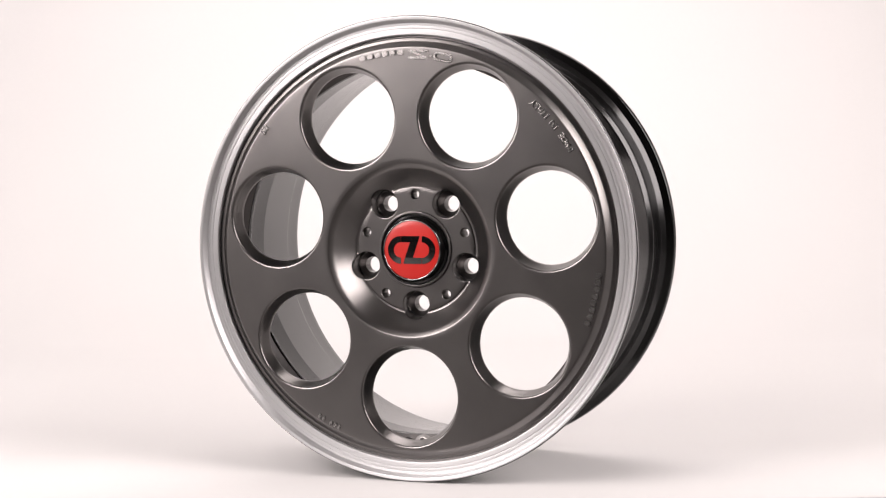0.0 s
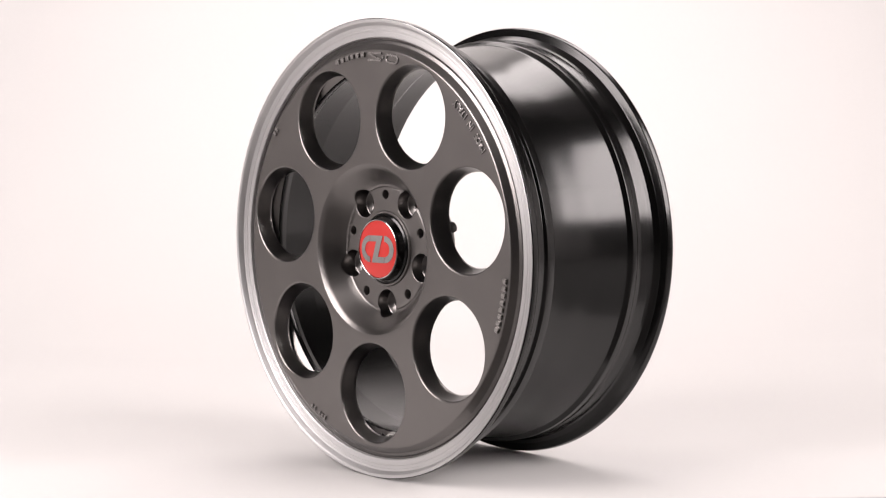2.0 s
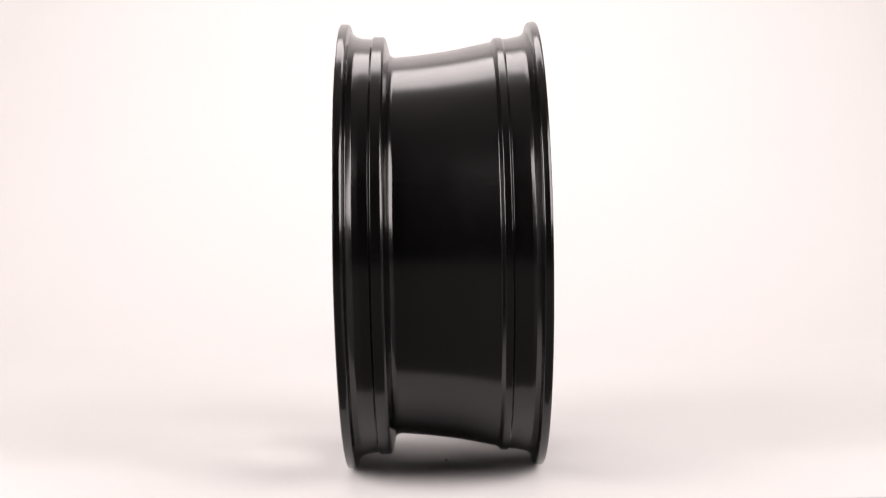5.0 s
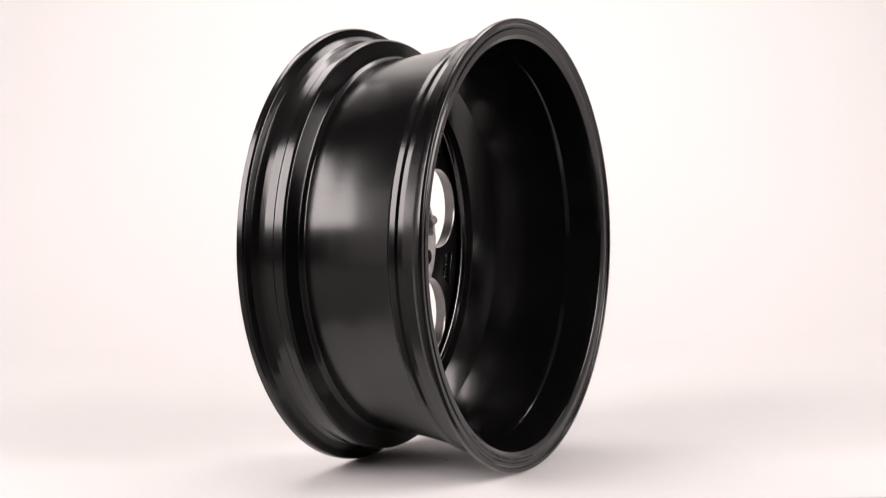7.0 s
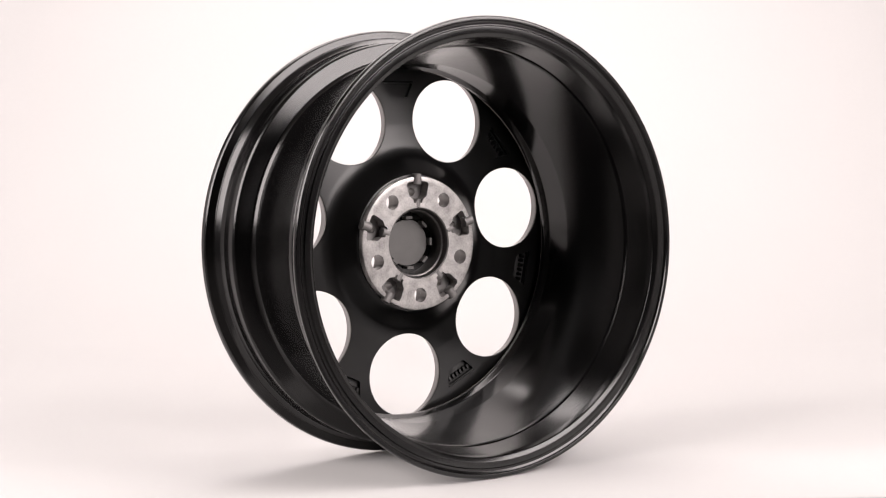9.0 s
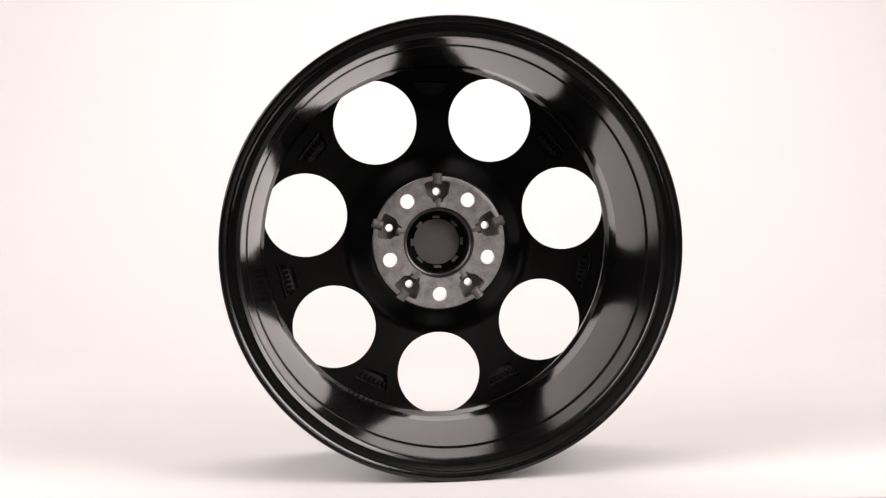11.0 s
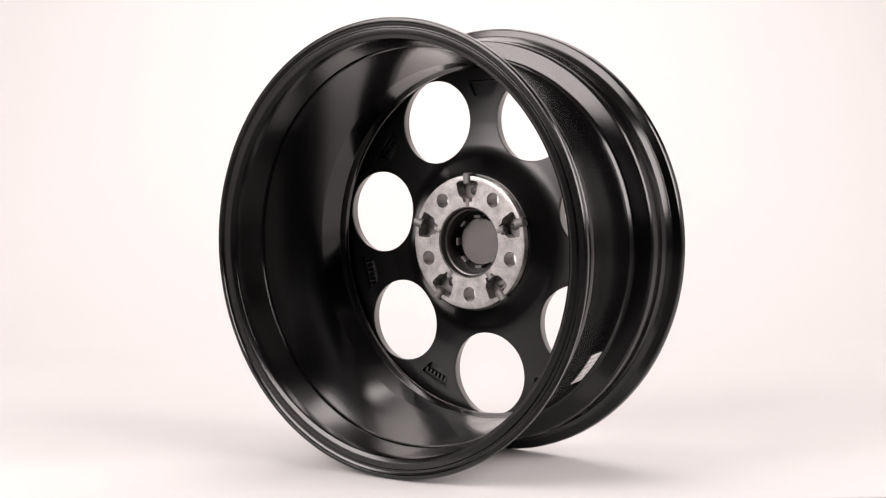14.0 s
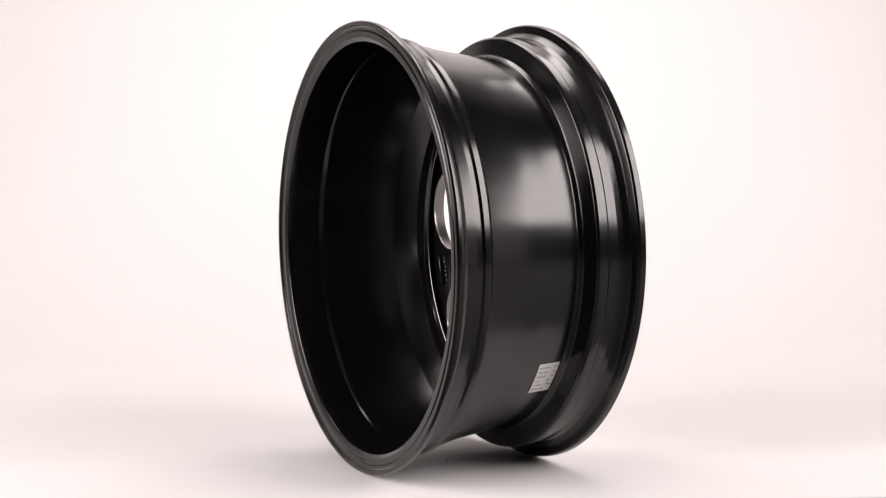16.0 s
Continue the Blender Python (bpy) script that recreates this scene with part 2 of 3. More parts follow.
def dent_loop(a, grow=0.0):
    """The rounded trapezoid of a casting mark, across the radius at angle a."""
    g = grow
    shape = rounded([(0.1600, 0.0), (0.1600 - g, 0.0118 + g, 0.0015), (0.1760 + g, 0.0198 + g, 0.0015), (0.1760 + g, -0.0198 - g, 0.0015), (0.1600 - g, -0.0118 - g, 0.0015), (0.1600 - g, -0.0001)], 3)
    ux, uz = math.sin(a), math.cos(a)
    return [(ux * r + uz * w, uz * r - ux * w) for r, w in shape]


def build_disc():
    bm = bmesh.new()
    hole = [(HOLE_R * math.sin(a), HOLE_R * math.cos(a)) for a in HOLES]
    bolt = [(BOLT_R * math.sin(a), BOLT_R * math.cos(a)) for a in BOLTS]
    pin = [(PIN_R * math.sin(a), PIN_R * math.cos(a)) for a in PINS]
    front = [(x, z, 0.0531) for x, z in hole] + [(x, z, 0.0150) for x, z in bolt] + [(x, z, 0.0052) for x, z in pin]
    sizes = [128] * 7 + [48] * 5 + [20] * 5
    loops = [loop_circle(x, z, r, n) for (x, z, r), n in zip(front, sizes)]
    rim = 0.2016
    outer, inner = loop_circle(0, 0, rim, 288), loop_circle(0, 0, FR[0], 96)
    sheet(bm, outer, [inner, *loops], grid_points([r for r in FR if r < rim - 0.0006] + [rim], 288, front), face_at)
    edge = [(rim, face_at(rim, 0))] + [(r, q) for r, q in FACE if r > rim + 0.0001] + [(FR[-1], 0.0830)]
    loft(bm, [[(x, -q, z) for x, z in loop_circle(0, 0, r, 288)] for r, q in edge])
    LEAN = 1 + 0.0004 / HOLE_R     # the bores' rear ends lie a little further out
    back = [(x * LEAN, z * LEAN, 0.0468) for x, z in hole]
    router, rinner = loop_circle(0, 0, RR[-1], 240), loop_circle(0, 0, RR[0], 120)
    deeps = []
    dents = [dent_loop(k * 2 * math.pi / 7) for k in range(7)]
    free = [p for p in grid_points(RR, 240, back) if not any(inside(dent_loop(k * 2 * math.pi / 7, 0.0008), *p) for k in range(7))]
    sheet(bm, router, [rinner, *[loop_circle(x, z, r, 128) for x, z, r in back], *dents], free, rear_at)
    # sunk casting marks on the spokes' backs
    for lp in dents:
        deep = [(x * 0.97 + cx * 0.03, z * 0.97 + cz * 0.03) for (cx, cz) in [(sum(q[0] for q in lp) / len(lp), sum(q[1] for q in lp) / len(lp))] for x, z in lp]
        loft(bm, [[(x, -rear_at(x, z), z) for x, z in lp], [(x, -0.0860, z) for x, z in deep]])
        deeps.append(deep)
    # bores of the seven holes: rounded front edge, tapering wall, small rear edge
    for x, z in hole:
        rings = []
        for k in range(6):
            a = k / 5 * math.pi / 2
            rad, drop = 0.0531 - 0.0024 * math.sin(a), 0.0024 * (1 - math.cos(a))
            rings.append([(px, -(face_at(px, pz) - drop), pz) for px, pz in loop_circle(x, z, rad, 128)])
        for k in range(1, 5):
            w = k / 5
            rad = 0.0507 + (0.0461 - 0.0507) * w
            rings.append([(px, -((face_at(px, pz) - 0.0024) * (1 - w) + (rear_at(px, pz) + 0.001) * w), pz) for px, pz in loop_circle(x * (1 + (LEAN - 1) * w), z * (1 + (LEAN - 1) * w), rad, 128)])
        for rad, up in ((0.0461, 0.0010), (0.0463, 0.0003), (0.0468, 0.0)):
            rings.append([(px, -(rear_at(px, pz) + up), pz) for px, pz in loop_circle(x * LEAN, z * LEAN, rad, 128)])
        loft(bm, rings)
    # bolt pockets: rounded edge and a wall down to the seat
    for x, z in bolt:
        rings = []
        for k in range(4):
            a = k / 3 * math.pi / 2
            rad, drop = 0.0150 - 0.0008 * math.sin(a), 0.0008 * (1 - math.cos(a))
            rings.append([(px, -(face_at(px, pz) - drop), pz) for px, pz in loop_circle(x, z, rad, 48)])
        rings.append([(px, -0.0635, pz) for px, pz in loop_circle(x, z, 0.0137, 48)])
        loft(bm, rings)
    for x, z in pin:
        rings = [[(px, -(face_at(px, pz) - d), pz) for px, pz in loop_circle(x, z, r, 20)] for r, d in ((0.0052, 0), (0.0048, 0.0004), (0.0043, 0.0012))]
        rings.append([(px, -0.0600, pz) for px, pz in loop_circle(x, z, 0.0043, 20)])
        loft(bm, rings)
    ob = part("wheel_disc", bm, GUN, wheel, "satin gunmetal disc with seven round holes", 40)
    # the rear skin is lacquered black
    me = ob.data
    me.materials.append(SATIN)
    for p in me.polygons:
        c = p.center
        r = math.hypot(c.x, c.z)
        if r > 0.0716 and r < 0.2059 and (-c.y < rear_at(c.x, c.z) + 0.0006 or (0.155 < r < 0.18 and -c.y < 0.0862 and abs((math.atan2(c.x, c.z) / (2 * math.pi / 7) + 0.5) % 1 - 0.5) < 0.16)):
            p.material_index = 1
    ob.matrix_basis = hub
    return ob, deeps


disc, DEEPS = build_disc()


def on_wheel(ob):
    ob.matrix_basis = hub
    return ob


# barrel: outer side from the face to the back, then the inner side
BARREL = rounded([
    (0.2318, 0.1011), (0.2330, 0.1013, 0.0005), (0.2338, 0.1003, 0.0006), (0.2337, 0.0950, 0.002), (0.2325, 0.0925, 0.002), (0.2245, 0.0905, 0.004), (0.2200, 0.0850, 0.003), (0.2185, 0.0790, 0.002),
    (0.2177, 0.0698, 0.0008), (0.2201, 0.0674, 0.0008), (0.2199, 0.0580, 0.002), (0.2180, 0.0556, 0.002), (0.2010, 0.0516, 0.004),
    (0.1983, 0.0470, 0.005), (0.2004, 0.0220, 0.35), (0.2048, -0.0120, 0.35), (0.2131, -0.0535, 0.002), (0.2172, -0.0572, 0.0015), (0.2176, -0.0635, 0.0012), (0.2158, -0.0658, 0.001), (0.2162, -0.0710, 0.001),
    (0.2185, -0.0825, 0.0012), (0.2196, -0.0855, 0.001), (0.2245, -0.0902, 0.003), (0.2325, -0.0920, 0.002), (0.2336, -0.0975, 0.0015), (0.2326, -0.1002, 0.0012),
    (0.2290, -0.1003, 0.0006), (0.2282, -0.0986, 0.0006), (0.2262, -0.0973, 0.0008), (0.2238, -0.0972, 0.0008), (0.2226, -0.0985, 0.0006), (0.2165, -0.0982, 0.002), (0.2122, -0.0957, 0.002), (0.2110, -0.0880, 0.003), (0.2074, -0.0592, 0.002),
    (0.2064, -0.0572, 0.002), (0.2056, -0.0545, 0.003), (0.1940, 0.0300, 0.008), (0.1932, 0.0610, 0.004), (0.1900, 0.0685, 0.0035), (0.1906, 0.0735, 0.003), (0.2052, 0.0850, 0.001), (0.2150, 0.0854), (0.2150, 0.0893), (0.2245, 0.0900)], 4)
barrel = on_wheel(part("barrel", lathe(BARREL, 288), BLACK, wheel, "glossy black lacquered rim barrel with stepped well", 40))

# painted shoulder between the disc and the well, seen through the holes
SHOULDER = rounded([(0.1905, 0.0742), (0.1980, 0.0802), (0.2046, 0.0857), (0.2054, 0.0852), (0.1912, 0.0736)], 4)
on_wheel(part("well_shoulder", lathe(SHOULDER, 240), GUN, wheel, "gunmetal painted shoulder behind the disc"))

LIP_RING = rounded([(0.2147, 0.0895), (0.2147, 0.0941, 0.0005), (0.2156, 0.0949, 0.0005), (0.2205, 0.0952, 0.0003), (0.2206, 0.0949), (0.2210, 0.0949), (0.2211, 0.0953, 0.0003), (0.2238, 0.0955, 0.0003), (0.22385, 0.09525), (0.2242, 0.09525), (0.22425, 0.0955, 0.0003), (0.2268, 0.0957, 0.0008),
                    (0.2277, 0.0978, 0.0008), (0.2296, 0.1014, 0.0014), (0.2322, 0.1018, 0.0006), (0.2330, 0.1015, 0.0003), (0.2329, 0.1008), (0.2318, 0.0990), (0.2240, 0.0906), (0.2160, 0.0895)], 4)
on_wheel(part("lip", lathe(LIP_RING, 288), LIP, wheel, "bright machined aluminium outer lip", 40))


def build_bolt_seats():
    prof = rounded([(0.0139, 0.0640), (0.0128, 0.0632, 0.0005), (0.0100, 0.0600), (0.0082, 0.0590, 0.0005), (0.0080, 0.0470), (0.0139, 0.0470)], 3)
    bm = lathe(prof, 40)
    first = part("bolt_seat", bm, GUN, wheel, "countersunk bolt hole seat")
    for i, a in enumerate(BOLTS):
        m = hub @ Matrix.Translation((BOLT_R * math.sin(a), 0, BOLT_R * math.cos(a)))
        if i == 0:
            first.matrix_basis = m
        else:
            share("bolt_seat", first, wheel, m)


build_bolt_seats()


def trapezoid(mid, r0, r1, w0, w1):
    """Corners of a trapezoid that lies across the radius at angle mid."""
    ux, uz = math.sin(mid), math.cos(mid)
    vx, vz = uz, -ux
    return [(ux * r + vx * w, uz * r + vz * w) for r, w in ((r0, -w0), (r0, w0), (r1, w1), (r1, -w1))]


def build_hub_pad():
    """The bare contact face at the back: bolt holes, and relief pockets with a radial slot each."""
    bm = bmesh.new()
    bolts = [loop_circle(BOLT_R * math.sin(a), BOLT_R * math.cos(a), 0.0080, 28) for a in BOLTS]
    pockets = []
    for a in PINS:
        ux, uz = math.sin(a), math.cos(a)
        vx, vz = uz, -ux
        shape = rounded([(0.0440, -0.0052), (0.0440, 0.0052), (0.0480, 0.0064, 0.002), (0.0515, 0.0112, 0.003), (0.0662, 0.0148, 0.003), (0.0688, 0.0, 0), (0.0662, -0.0148, 0.003),
                         (0.0515, -0.0112, 0.003), (0.0480, -0.0064, 0.002), (0.0440, -0.0052)], 3)[:-1]
        pockets.append([(ux * r + vx * w, uz * r + vz * w) for r, w in shape])
    outer, inner = loop_circle(0, 0, 0.0716, 160), loop_circle(0, 0, 0.0392, 100)
    off = [(BOLT_R * math.sin(a), BOLT_R * math.cos(a), 0.0082) for a in BOLTS]
    extra = [p for p in grid_points([0.0392, 0.045, 0.051, 0.0566, 0.062, 0.0716], 110, off)]
    sheet(bm, outer, [inner, *bolts, *pockets], [p for p in extra if not any(inside(q, *p) for q in pockets)], lambda x, z: 0.0465)
    for q in pockets:
        loft(bm, [[(x, -0.0465, z) for x, z in q], [(x, -0.0600, z) for x, z in q]])
    loft(bm, [[(x * k, -s, z * k) for x, z in outer] for k, s in ((1, 0.0465), (1.010, 0.0468), (1.0168, 0.0478), (1.0175, 0.0560))])
    loft(bm, [[(x * k, -s, z * k) for x, z in inner] for k, s in ((1, 0.0465), (0.985, 0.0478), (0.985, 0.0605))])
    pad = on_wheel(part("hub_pad", bm, BARE, wheel, "bare machined aluminium mounting face", 30))
    # pocket floors with their pin holes, in rough casting skin
    for i, q in enumerate(pockets):
        b = bmesh.new()
        hole = loop_circle(PIN_R * math.sin(PINS[i]), PIN_R * math.cos(PINS[i]), 0.0044, 20)
        sheet(b, q, [hole], [], lambda x, z: 0.0600)
        loft(b, [[(x, -0.0600, z) for x, z in hole], [(x, -0.0640, z) for x, z in hole]])
        part("pocket_floor", b, CAST, pad, "rough cast relief pocket")
    # slot nubs: half-round ribs that run out over the pad's edge, and short ones to the bore
    first = None
    for i, a in enumerate(PINS):
        if first is None:
            b = bmesh.new()
            for r0, r1, rad, top in ((0.0640, 0.0764, 0.0056, 0.0492), (0.0390, 0.0490, 0.0050, 0.0508)):
                rings = []
                for r, k in ((r0, 0.8), (r0 + 0.0006, 1.0), (r1 - 0.0012, 1.0), (r1 - 0.0003, 0.75), (r1, 0.3)):
                    rings.append([(rad * k * math.cos(t), -(top - rad * k * math.sin(t)), r) for t in (2 * math.pi * j / 16 for j in range(16))])
                vs = loft(b, rings)
                b.faces.new(vs[0])
                b.faces.new(vs[-1][::-1])
            first = part("rib", b, CAST, pad, "rounded cast rib")
            first.matrix_basis = spin(a)
        else:
            share("rib", first, pad, spin(a))


build_hub_pad()

BORE = rounded([(0.0392, 0.0475), (0.0378, 0.0475, 0.0006), (0.0372, 0.0490), (0.0370, 0.0540, 0.001), (0.0345, 0.0550, 0.001), (0.0340, 0.0740, 0.001), (0.0352, 0.0765), (0.0392, 0.0760)], 3)
on_wheel(part("centre_bore", lathe(BORE, 120), BORE_METAL, wheel, "dull bare cast centre bore"))
EDGE = rounded([(0.0392, 0.0745), (0.0392, 0.0772, 0.0005), (0.0384, 0.0790, 0.0006), (0.0366, 0.0790, 0.0006), (0.0358, 0.0780), (0.0358, 0.0770)], 3)
on_wheel(part("bore_edge", lathe(EDGE, 120), GUN, wheel, "bevelled gunmetal ring round the cap"))


def build_cap():
    shell = rounded([(0.0002, 0.0868), (0.0290, 0.0868, 0.0002), (0.0292, 0.0876, 0.0003), (0.0306, 0.0880, 0.0005), (0.0314, 0.0872, 0.0006), (0.0316, 0.0850, 0.001), (0.0330, 0.0800), (0.0349, 0.0788),
                     (0.0349, 0.0745), (0.0262, 0.0738, 0.001), (0.0258, 0.0715, 0.0005), (0.0002, 0.0712)], 3)
    body = on_wheel(part("centre_cap", lathe(shell, 120), BLACK, wheel, "round black plastic centre cap"))
    ring = rounded([(0.0293, 0.0874), (0.0295, 0.0884, 0.0002), (0.0301, 0.0889, 0.0003), (0.0308, 0.0884, 0.0002), (0.0309, 0.0868), (0.0300, 0.0868)], 3)
    part("bezel", lathe(ring, 120), CHROME, body, "thin bright bezel")
    dome = [(0.0004, 0.0888), (0.008, 0.08875), (0.016, 0.0886), (0.023, 0.0883), (0.0280, 0.0879), (0.0293, 0.0876), (0.0293, 0.0868), (0.0004, 0.0868)]
    part("badge_face", lathe(dome, 120), RED, body, "red enamel badge disc")
    # emblem: a broken oval band with a slanting bar, raised metal

    def dome_at(x, z):
        return float(np.interp(math.hypot(x, z), [q[0] for q in dome[:6]], [q[1] for q in dome[:6]]))

    def strip(outline, name="emblem"):
        b = bmesh.new()
        lo = [b.verts.new((x, -dome_at(x, z) + 0.0002, z)) for x, z in outline]
        hi = [b.verts.new((x, -dome_at(x, z) - 0.0005, z)) for x, z in outline]
        n = len(lo) // 2
        for v in (lo, hi):
            for k in range(n - 1):
                b.faces.new((v[k], v[k + 1], v[-2 - k], v[-1 - k]))
        for k in range(len(lo)):
            m = (k + 1) % len(lo)
            b.faces.new((lo[k], lo[m], hi[m], hi[k]))
        return part(name, b, CHROME, body, "raised bright metal emblem piece", 25)

    h, w, t = 0.0140, 0.0114, 0.0062
    i2 = h - t
    for sign in (1, -1):
        turns = [math.pi * k / 18 for k in range(19)]
        outs = [(-w - h * math.sin(a), h * math.cos(a)) for a in turns]
        inner = [(-w - i2 * math.sin(a), i2 * math.cos(a)) for a in turns]
        strip([(sign * x, sign * z) for x, z in outs] + [(sign * x, sign * z) for x, z in inner[::-1]])
    # slanting bar with its two arms, parted from the band by thin gaps
    for sign in (1, -1):
        strip([(sign * x, sign * z) for x, z in ((-w + 0.0005, h), (w - 0.0024, h), (w - 0.0046, i2), (-w + 0.0005, i2))])
    strip([(-0.0014, i2), (w - 0.0046, i2), (0.0014, -i2), (-w + 0.0046, -i2)])
    back = lathe([(0.0002, 0.0706), (0.0252, 0.0706), (0.0256, 0.0710), (0.0256, 0.0716), (0.0002, 0.0716)], 80)
    part("back_plate", back, PLASTIC, body, "matt grey plastic back plate")
    # clips on the back of the cap
    clip = None
    for k in range(8):
        if clip is None:
            b = bmesh.new()
            block(b, [(-0.0040, 0.0262), (0.0040, 0.0262), (0.0040, 0.0290), (-0.0040, 0.0290)], 0.0650, 0.0745)
            clip = part("clip", b, PLASTIC, body)
        else:
            share("clip", clip, body, spin(k * math.pi / 4))


build_cap()


# ---- writing on the face: raised cast letters, their tops towards the axle ----
def letters_on_arc(text, phi0, phi1, base_r, size, stretch=1.0):
    n = len(text)
    for i, ch in enumerate(text):
        if ch == " ":
            continue
        phi = radians(phi0 + (phi1 - phi0) * (i + 0.5) / n)
        cu = bpy.data.curves.new("letter", "FONT")
        cu.body, cu.size, cu.extrude, cu.align_x = ch, size, 0.0010, "CENTER"
        cu.bevel_depth, cu.bevel_resolution = 0.0004, 2
        cu.resolution_u = 3
        tmp = new("letter_source", cu)
        me = bpy.data.meshes.new_from_object(tmp)
        bpy.data.objects.remove(tmp)
        me.materials.append(LETTER)
        ob = new("letter", me)
        ob.parent = wheel
        # text plane: x to the reader's right, y up the letter towards the axle, z out of the face
        ux, uz = math.sin(phi), math.cos(phi)
        s = float(np.interp(base_r - size * 0.35, FR, FS))
        basis = Matrix(((-uz * stretch, -ux, 0, ux * base_r), (0, 0, -1, -s), (ux * stretch, -uz, 0, uz * base_r), (0, 0, 0, 1)))
        ob.matrix_basis = hub @ basis


def bars_on_arc(name, phi0, phi1, base_r, high, pattern, seed, label):
    """Raised bars where cast writing cannot be read."""
    rnd = random.Random(seed)
    n = len(pattern)
    for i, c in enumerate(pattern):
        if c == " ":
            continue
        phi = radians(phi0 + (phi1 - phi0) * (i + 0.5) / n)
        wide = abs(radians(phi1 - phi0)) / n * base_r * (0.36 if c == "i" else 0.40)
        b = bmesh.new()
        s = float(np.interp(base_r, FR, FS))
        kink = rnd.uniform(-0.1, 0.1) * wide
        tz = trapezoid(phi, base_r - high, base_r, wide * rnd.uniform(0.75, 1), wide)
        block(b, [(x + kink, z) for x, z in tz], s - 0.0006, s + 0.0020)
        bmesh.ops.bevel(b, geom=b.edges[:], offset=0.0007, segments=2, affect="EDGES")
        on_wheel(part(name, b, LETTER, wheel, label if i == 0 else ""))


letters_on_arc("MADE IN ITALY", 59.8, 41.6, 0.1984, 0.0090)
bars_on_arc("cast_bar", 111.2, 95.4, 0.1997, 0.0058, "llllllll", 3, "small raised cast bars")
bars_on_arc("cast_bar", -149.5, -157.6, 0.2005, 0.0052, "ll lll", 4, "small raised cast bars")
bars_on_arc("cast_bar", -50.2, -53.2, 0.2020, 0.0065, "ll", 5, "small raised cast bars")
bars_on_arc("cast_bar", -0.3, -14.5, 0.2003, 0.0052, "llllll", 6, "small raised cast bars")


def build_brand_shapes():
    """Two larger raised outlines and a dot at the top of the face, plain shapes."""
    s = float(np.interp(0.196, FR, FS))
    low, high = s - 0.0006, s + 0.0014

    def turned(phi, shape):
        ux, uz = math.sin(radians(phi)), math.cos(radians(phi))
        return [(ux * r + uz * w, uz * r - ux * w) for r, w in shape]

    def oval(r0, r1, wide, fillet):
        return rounded([(r0, 0.0), (r0, wide, fillet), (r1, wide, fillet), (r1, -wide, fillet), (r0, -wide, fillet), (r0, -0.00001)], 5)

    b = bmesh.new()
    outer, inner = turned(11.7, oval(0.1904, 0.2000, 0.0100, 0.0044)), turned(11.7, oval(0.1930, 0.1974, 0.0072, 0.0020))
    rings = []
    for lp, q in ((outer, low), (outer, high - 0.0005), ([(x * 0.92 + u * 0.08, z * 0.92 + v * 0.08) for (x, z), (u, v) in zip(outer, inner)], high),
                  ([(x * 0.25 + u * 0.75, z * 0.25 + v * 0.75) for (x, z), (u, v) in zip(outer, inner)], high), (inner, high - 0.0005), (inner, low)):
        rings.append([(x, -q, z) for x, z in lp])
    loft(b, rings)
    on_wheel(part("cast_emblem", b, LETTER, wheel, "raised cast outline shape"))
    r0, r1, w = 0.1908, 0.2000, 0.0104
    b = bmesh.new()
    for shape in ([(r0, w), (r0 + 0.0022, w), (r0 + 0.0022, -w), (r0, -w)], [(r1 - 0.0022, w), (r1, w), (r1, -w), (r1 - 0.0022, -w)],
                  [(r0 + 0.0018, w), (r0 + 0.0018, w - 0.0052), (r1 - 0.0018, -w), (r1 - 0.0018, -w + 0.0052)]):
        block(b, turned(4.0, shape), low, high)
    bmesh.ops.bevel(b, geom=b.edges[:], offset=0.0004, segments=2, affect="EDGES")
    on_wheel(part("cast_emblem", b, LETTER, wheel, "raised cast outline shape"))
    b = bmesh.new()
    block(b, turned(7.8, [(0.1940, 0.0011), (0.1962, 0.0011), (0.1962, -0.0011), (0.1940, -0.0011)]), low, high)
    on_wheel(part("cast_emblem", b, LETTER, wheel))


build_brand_shapes()


# ---- back of the disc: framed casting pads on the spokes ----
def build_casting_marks():
    """Rough floors of the sunk casting marks, raised bars in them, and a bead along the outer edge of each."""
    rnd = random.Random(11)
    for k in range(7):
        a = k * 2 * math.pi / 7
        ux, uz = math.sin(a), math.cos(a)
        f = bmesh.new()
        sheet(f, DEEPS[k], [], [], lambda x, z: 0.0859)
        mark = on_wheel(part("casting_mark", f, CASTBLACK, wheel, "sunk rough black casting mark"))
        b = bmesh.new()
        block(b, trapezoid(a, 0.1766, 0.1778, 0.0196, 0.0199), 0.0806, 0.0832)
        bmesh.ops.bevel(b, geom=b.edges[:], offset=0.0004, segments=1, affect="EDGES")
        part("casting_bead", b, BLACK, mark)
        if k == 0:
            continue
        for j in range(6):
            bb = bmesh.new()
            w = -0.0135 + 0.0054 * j
            r0 = 0.1672
            block(bb, [(ux * r + uz * x, uz * r - ux * x) for r, x in ((r0, w - 0.0016), (r0, w + 0.0016), (r0 + 0.0056, w + 0.0017 + rnd.uniform(-4, 4) * 1e-4), (r0 + 0.0056, w - 0.0017))], 0.0826, 0.0864)
            bmesh.ops.bevel(bb, geom=bb.edges[:], offset=0.0004, segments=1, affect="EDGES")
            part("cast_bar", bb, BLACK, mark)


build_casting_marks()


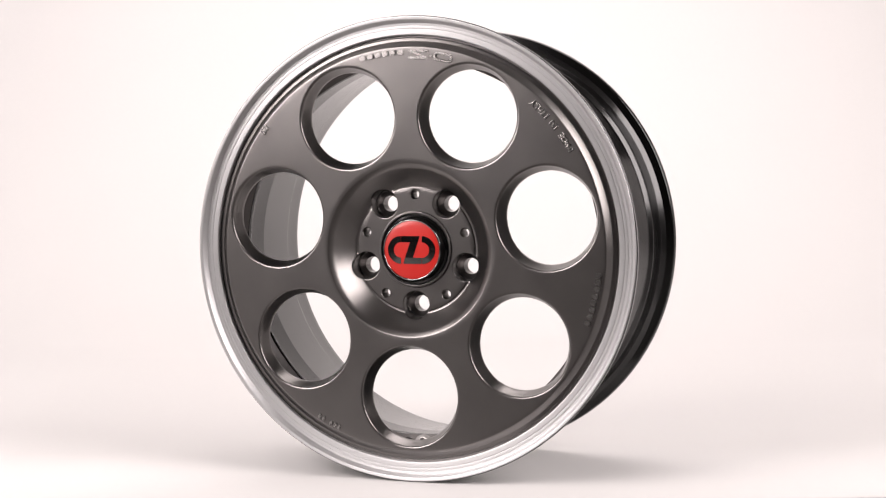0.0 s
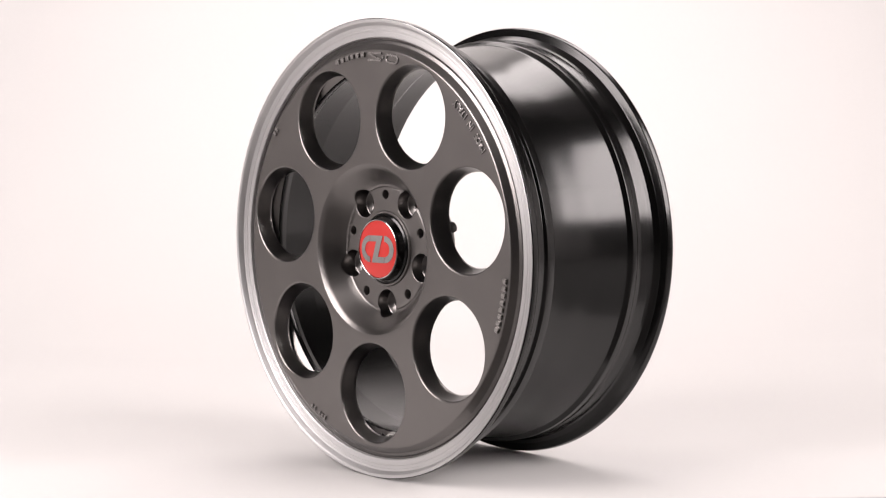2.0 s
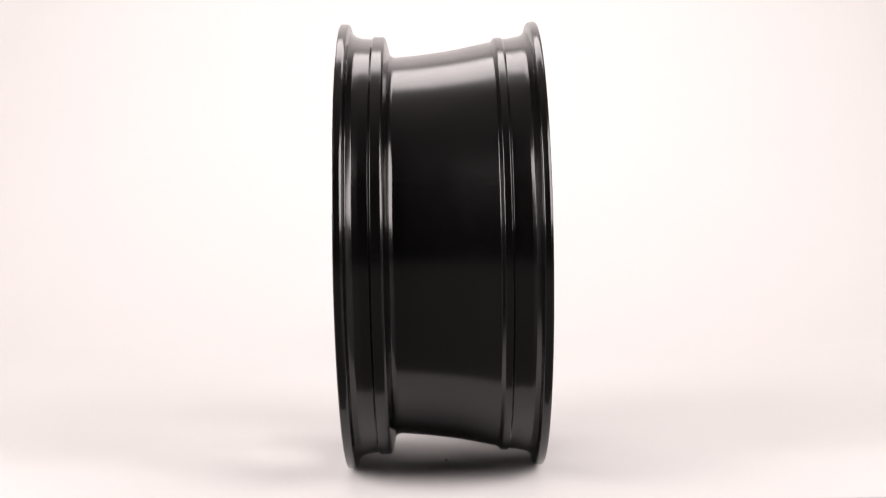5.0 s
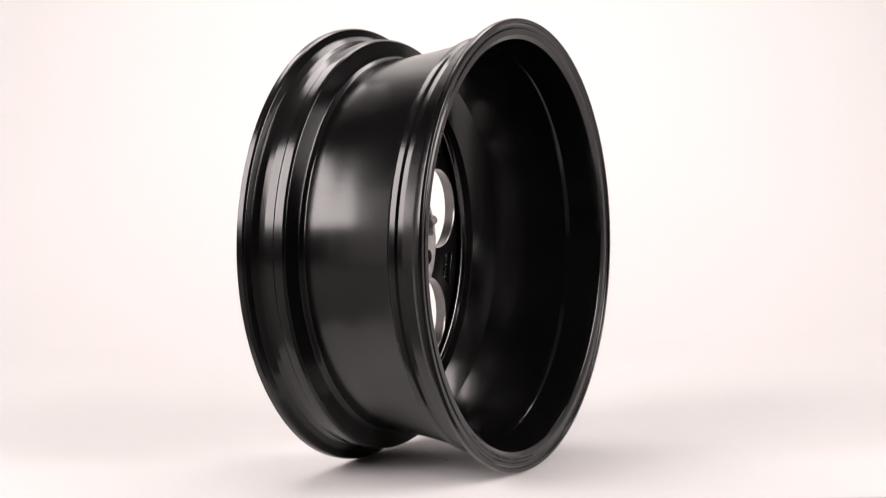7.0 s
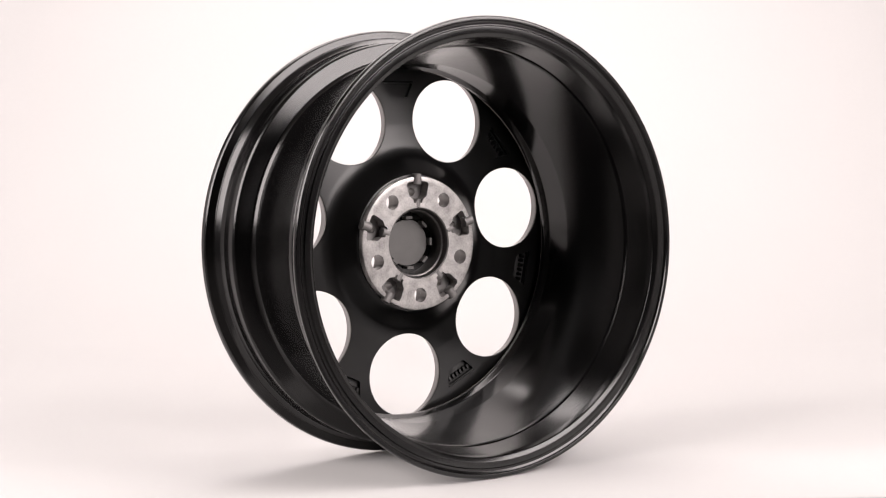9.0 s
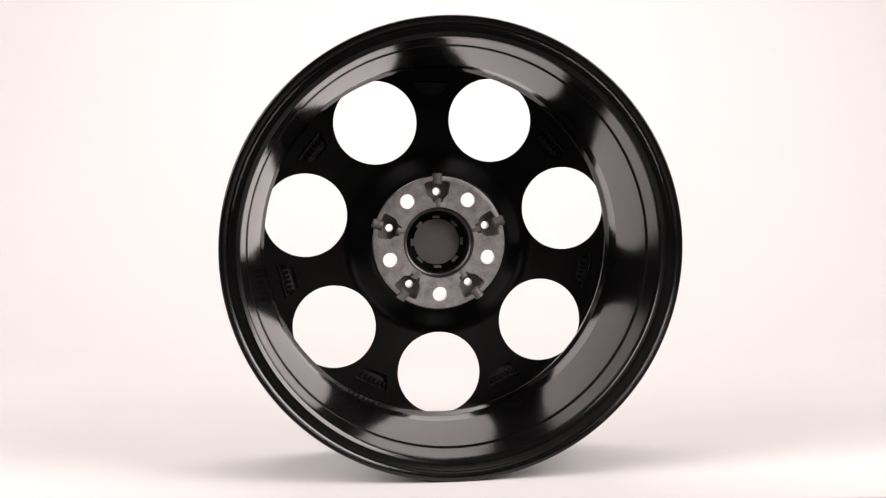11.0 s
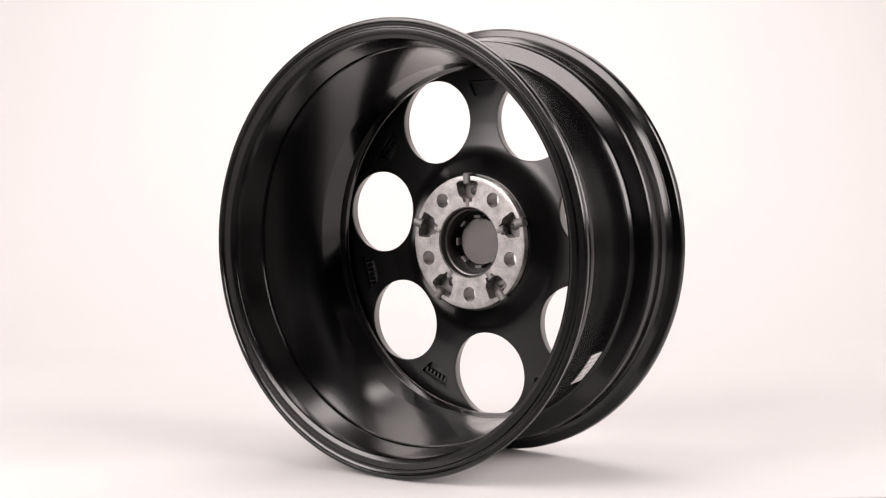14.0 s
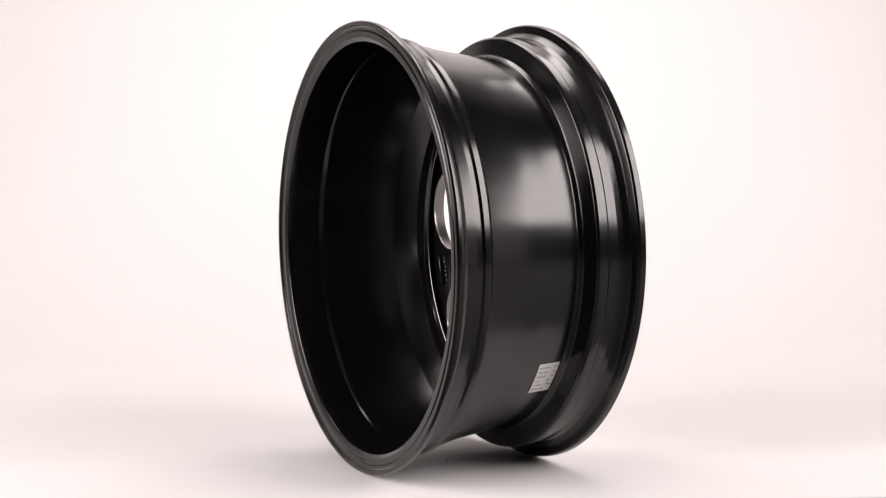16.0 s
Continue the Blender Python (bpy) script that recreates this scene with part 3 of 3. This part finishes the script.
def build_rim_bars():
    """Small stamped marks round the bottom of the rear flange."""
    rnd = random.Random(21)
    b = bmesh.new()
    phi = 142.0
    while phi < 182:
        if rnd.random() < 0.8:
            block(b, trapezoid(radians(phi), 0.2185, 0.2185 + rnd.uniform(0.0012, 0.0026), rnd.uniform(0.0003, 0.0009), 0.0005), -0.0986, -0.0972)
        phi += rnd.uniform(0.55, 0.95)
    on_wheel(part("stamped_marks", b, BLACK, wheel, "tiny stamped marks"))


build_rim_bars()


def build_valve_hole():
    a = radians(178.0)
    prof = rounded([(0.0030, 0.0), (0.0030, 0.0022, 0.0004), (0.0052, 0.0022, 0.0004), (0.0056, 0.0010, 0.0003), (0.0078, 0.0008, 0.0004), (0.0080, -0.0010), (0.0030, -0.0010)], 3)
    bm = lathe(prof, 32)
    seat = part("valve_seat", bm, BARE, wheel, "machined valve hole seat")
    # the seat's axis leans from the rim's floor towards the face
    tilt = Matrix.Rotation(radians(-38), 4, "X")
    place = Matrix.Translation(at(0.1970, a, 0.0800))
    seat.matrix_basis = hub @ place @ tilt @ Matrix.Scale(1.12, 4)
    # a solid black plug stands in for the shade inside the open hole
    b2 = lathe([(0.0001, 0.0004), (0.0030, 0.0004), (0.0030, -0.002), (0.0001, -0.002)], 24)
    part("bore", b2, DARK, seat, "black plug in place of the valve hole's shade")
    b3 = lathe(rounded([(0.0002, 0.004), (0.0034, 0.004, 0.0008), (0.0042, 0.0), (0.0042, -0.003), (0.0002, -0.003)], 3), 24)
    nub = part("rubber_nub", b3, DARK, wheel, "small black rubber nub by the valve hole")
    nub.matrix_basis = hub @ Matrix.Translation(at(0.1972, radians(182.4), 0.0802)) @ tilt


build_valve_hole()


def build_sticker():
    def patch(name, p0, p1, s0, s1, lift, mat, parent, label=""):
        b = bmesh.new()
        nu, nv = 8, 4
        top, low = [], []
        for i in range(nu + 1):
            phi = radians(p0 + (p1 - p0) * i / nu)
            tr, lr = [], []
            for j in range(nv + 1):
                s = s0 + (s1 - s0) * j / nv
                r = well_radius(s)
                tr.append(b.verts.new(at(r + lift, phi, s)))
                lr.append(b.verts.new(at(r + lift - 0.0003, phi, s)))
            top.append(tr)
            low.append(lr)
        for g in (top, low):
            for i in range(nu):
                for j in range(nv):
                    b.faces.new((g[i][j], g[i + 1][j], g[i + 1][j + 1], g[i][j + 1]))
        edge_t = [top[i][0] for i in range(nu + 1)] + [top[nu][j] for j in range(1, nv + 1)] + [top[i][nv] for i in range(nu - 1, -1, -1)] + [top[0][j] for j in range(nv - 1, 0, -1)]
        edge_l = [low[i][0] for i in range(nu + 1)] + [low[nu][j] for j in range(1, nv + 1)] + [low[i][nv] for i in range(nu - 1, -1, -1)] + [low[0][j] for j in range(nv - 1, 0, -1)]
        for k in range(len(edge_t)):
            m = (k + 1) % len(edge_t)
            b.faces.new((edge_t[k], edge_t[m], edge_l[m], edge_l[k]))
        return part(name, b, mat, parent, label)

    def well_radius(s):
        """Outer radius of the barrel in the well."""
        run = [q for q in BARREL if -0.052 < q[1] < 0.050 and q[0] > 0.1970 and q[0] < 0.2135]
        run.sort(key=lambda q: q[1])
        return float(np.interp(s, [q[1] for q in run], [q[0] for q in run]))

    label = on_wheel(patch("paper_label", -123.8, -135.2, 0.0205, 0.0440, 0.0006, PAPER, wheel, "small white paper label stuck on the barrel"))
    rnd = random.Random(31)
    for k in range(6):
        p = -125.0 - 1.7 * k
        x = 0.0225
        while x < 0.041:
            w = rnd.uniform(0.002, 0.006)
            if rnd.random() < 0.75:
                patch("print_bar", p, p - 0.6, x, min(x + w, 0.0425), 0.0008, INK, label)
            x += w + 0.0015


build_sticker()


def build_crumb():
    """A tiny crumb of dirt on the floor under the wheel, by the turning axis."""
    bm = bmesh.new()
    bmesh.ops.create_icosphere(bm, subdivisions=2, radius=1)
    for v in bm.verts:
        n = noise.noise(v.co * 1.7)
        v.co *= 1 + 0.45 * n
        v.co = Vector((v.co.x * 0.0017, v.co.y * 0.0010, 0.0006 + v.co.z * 0.0007))
    ob = part("dirt_crumb", bm, CAST)
    ob.matrix_basis = pose(0.0005, 0.012, 0, 0, 0, 12)
    tagged(ob, "tiny dark crumb of dirt on the white floor", "dirt")


build_crumb()


# ---- the turn ----
def motions():
    rows = []
    for k in range(33):
        t = 0.5 * k
        rows.append((t, pose(0, 0, 0, 0, 0, -(TURN_START + TURN_RATE * t))))
    walk(wheel, rows)


motions()
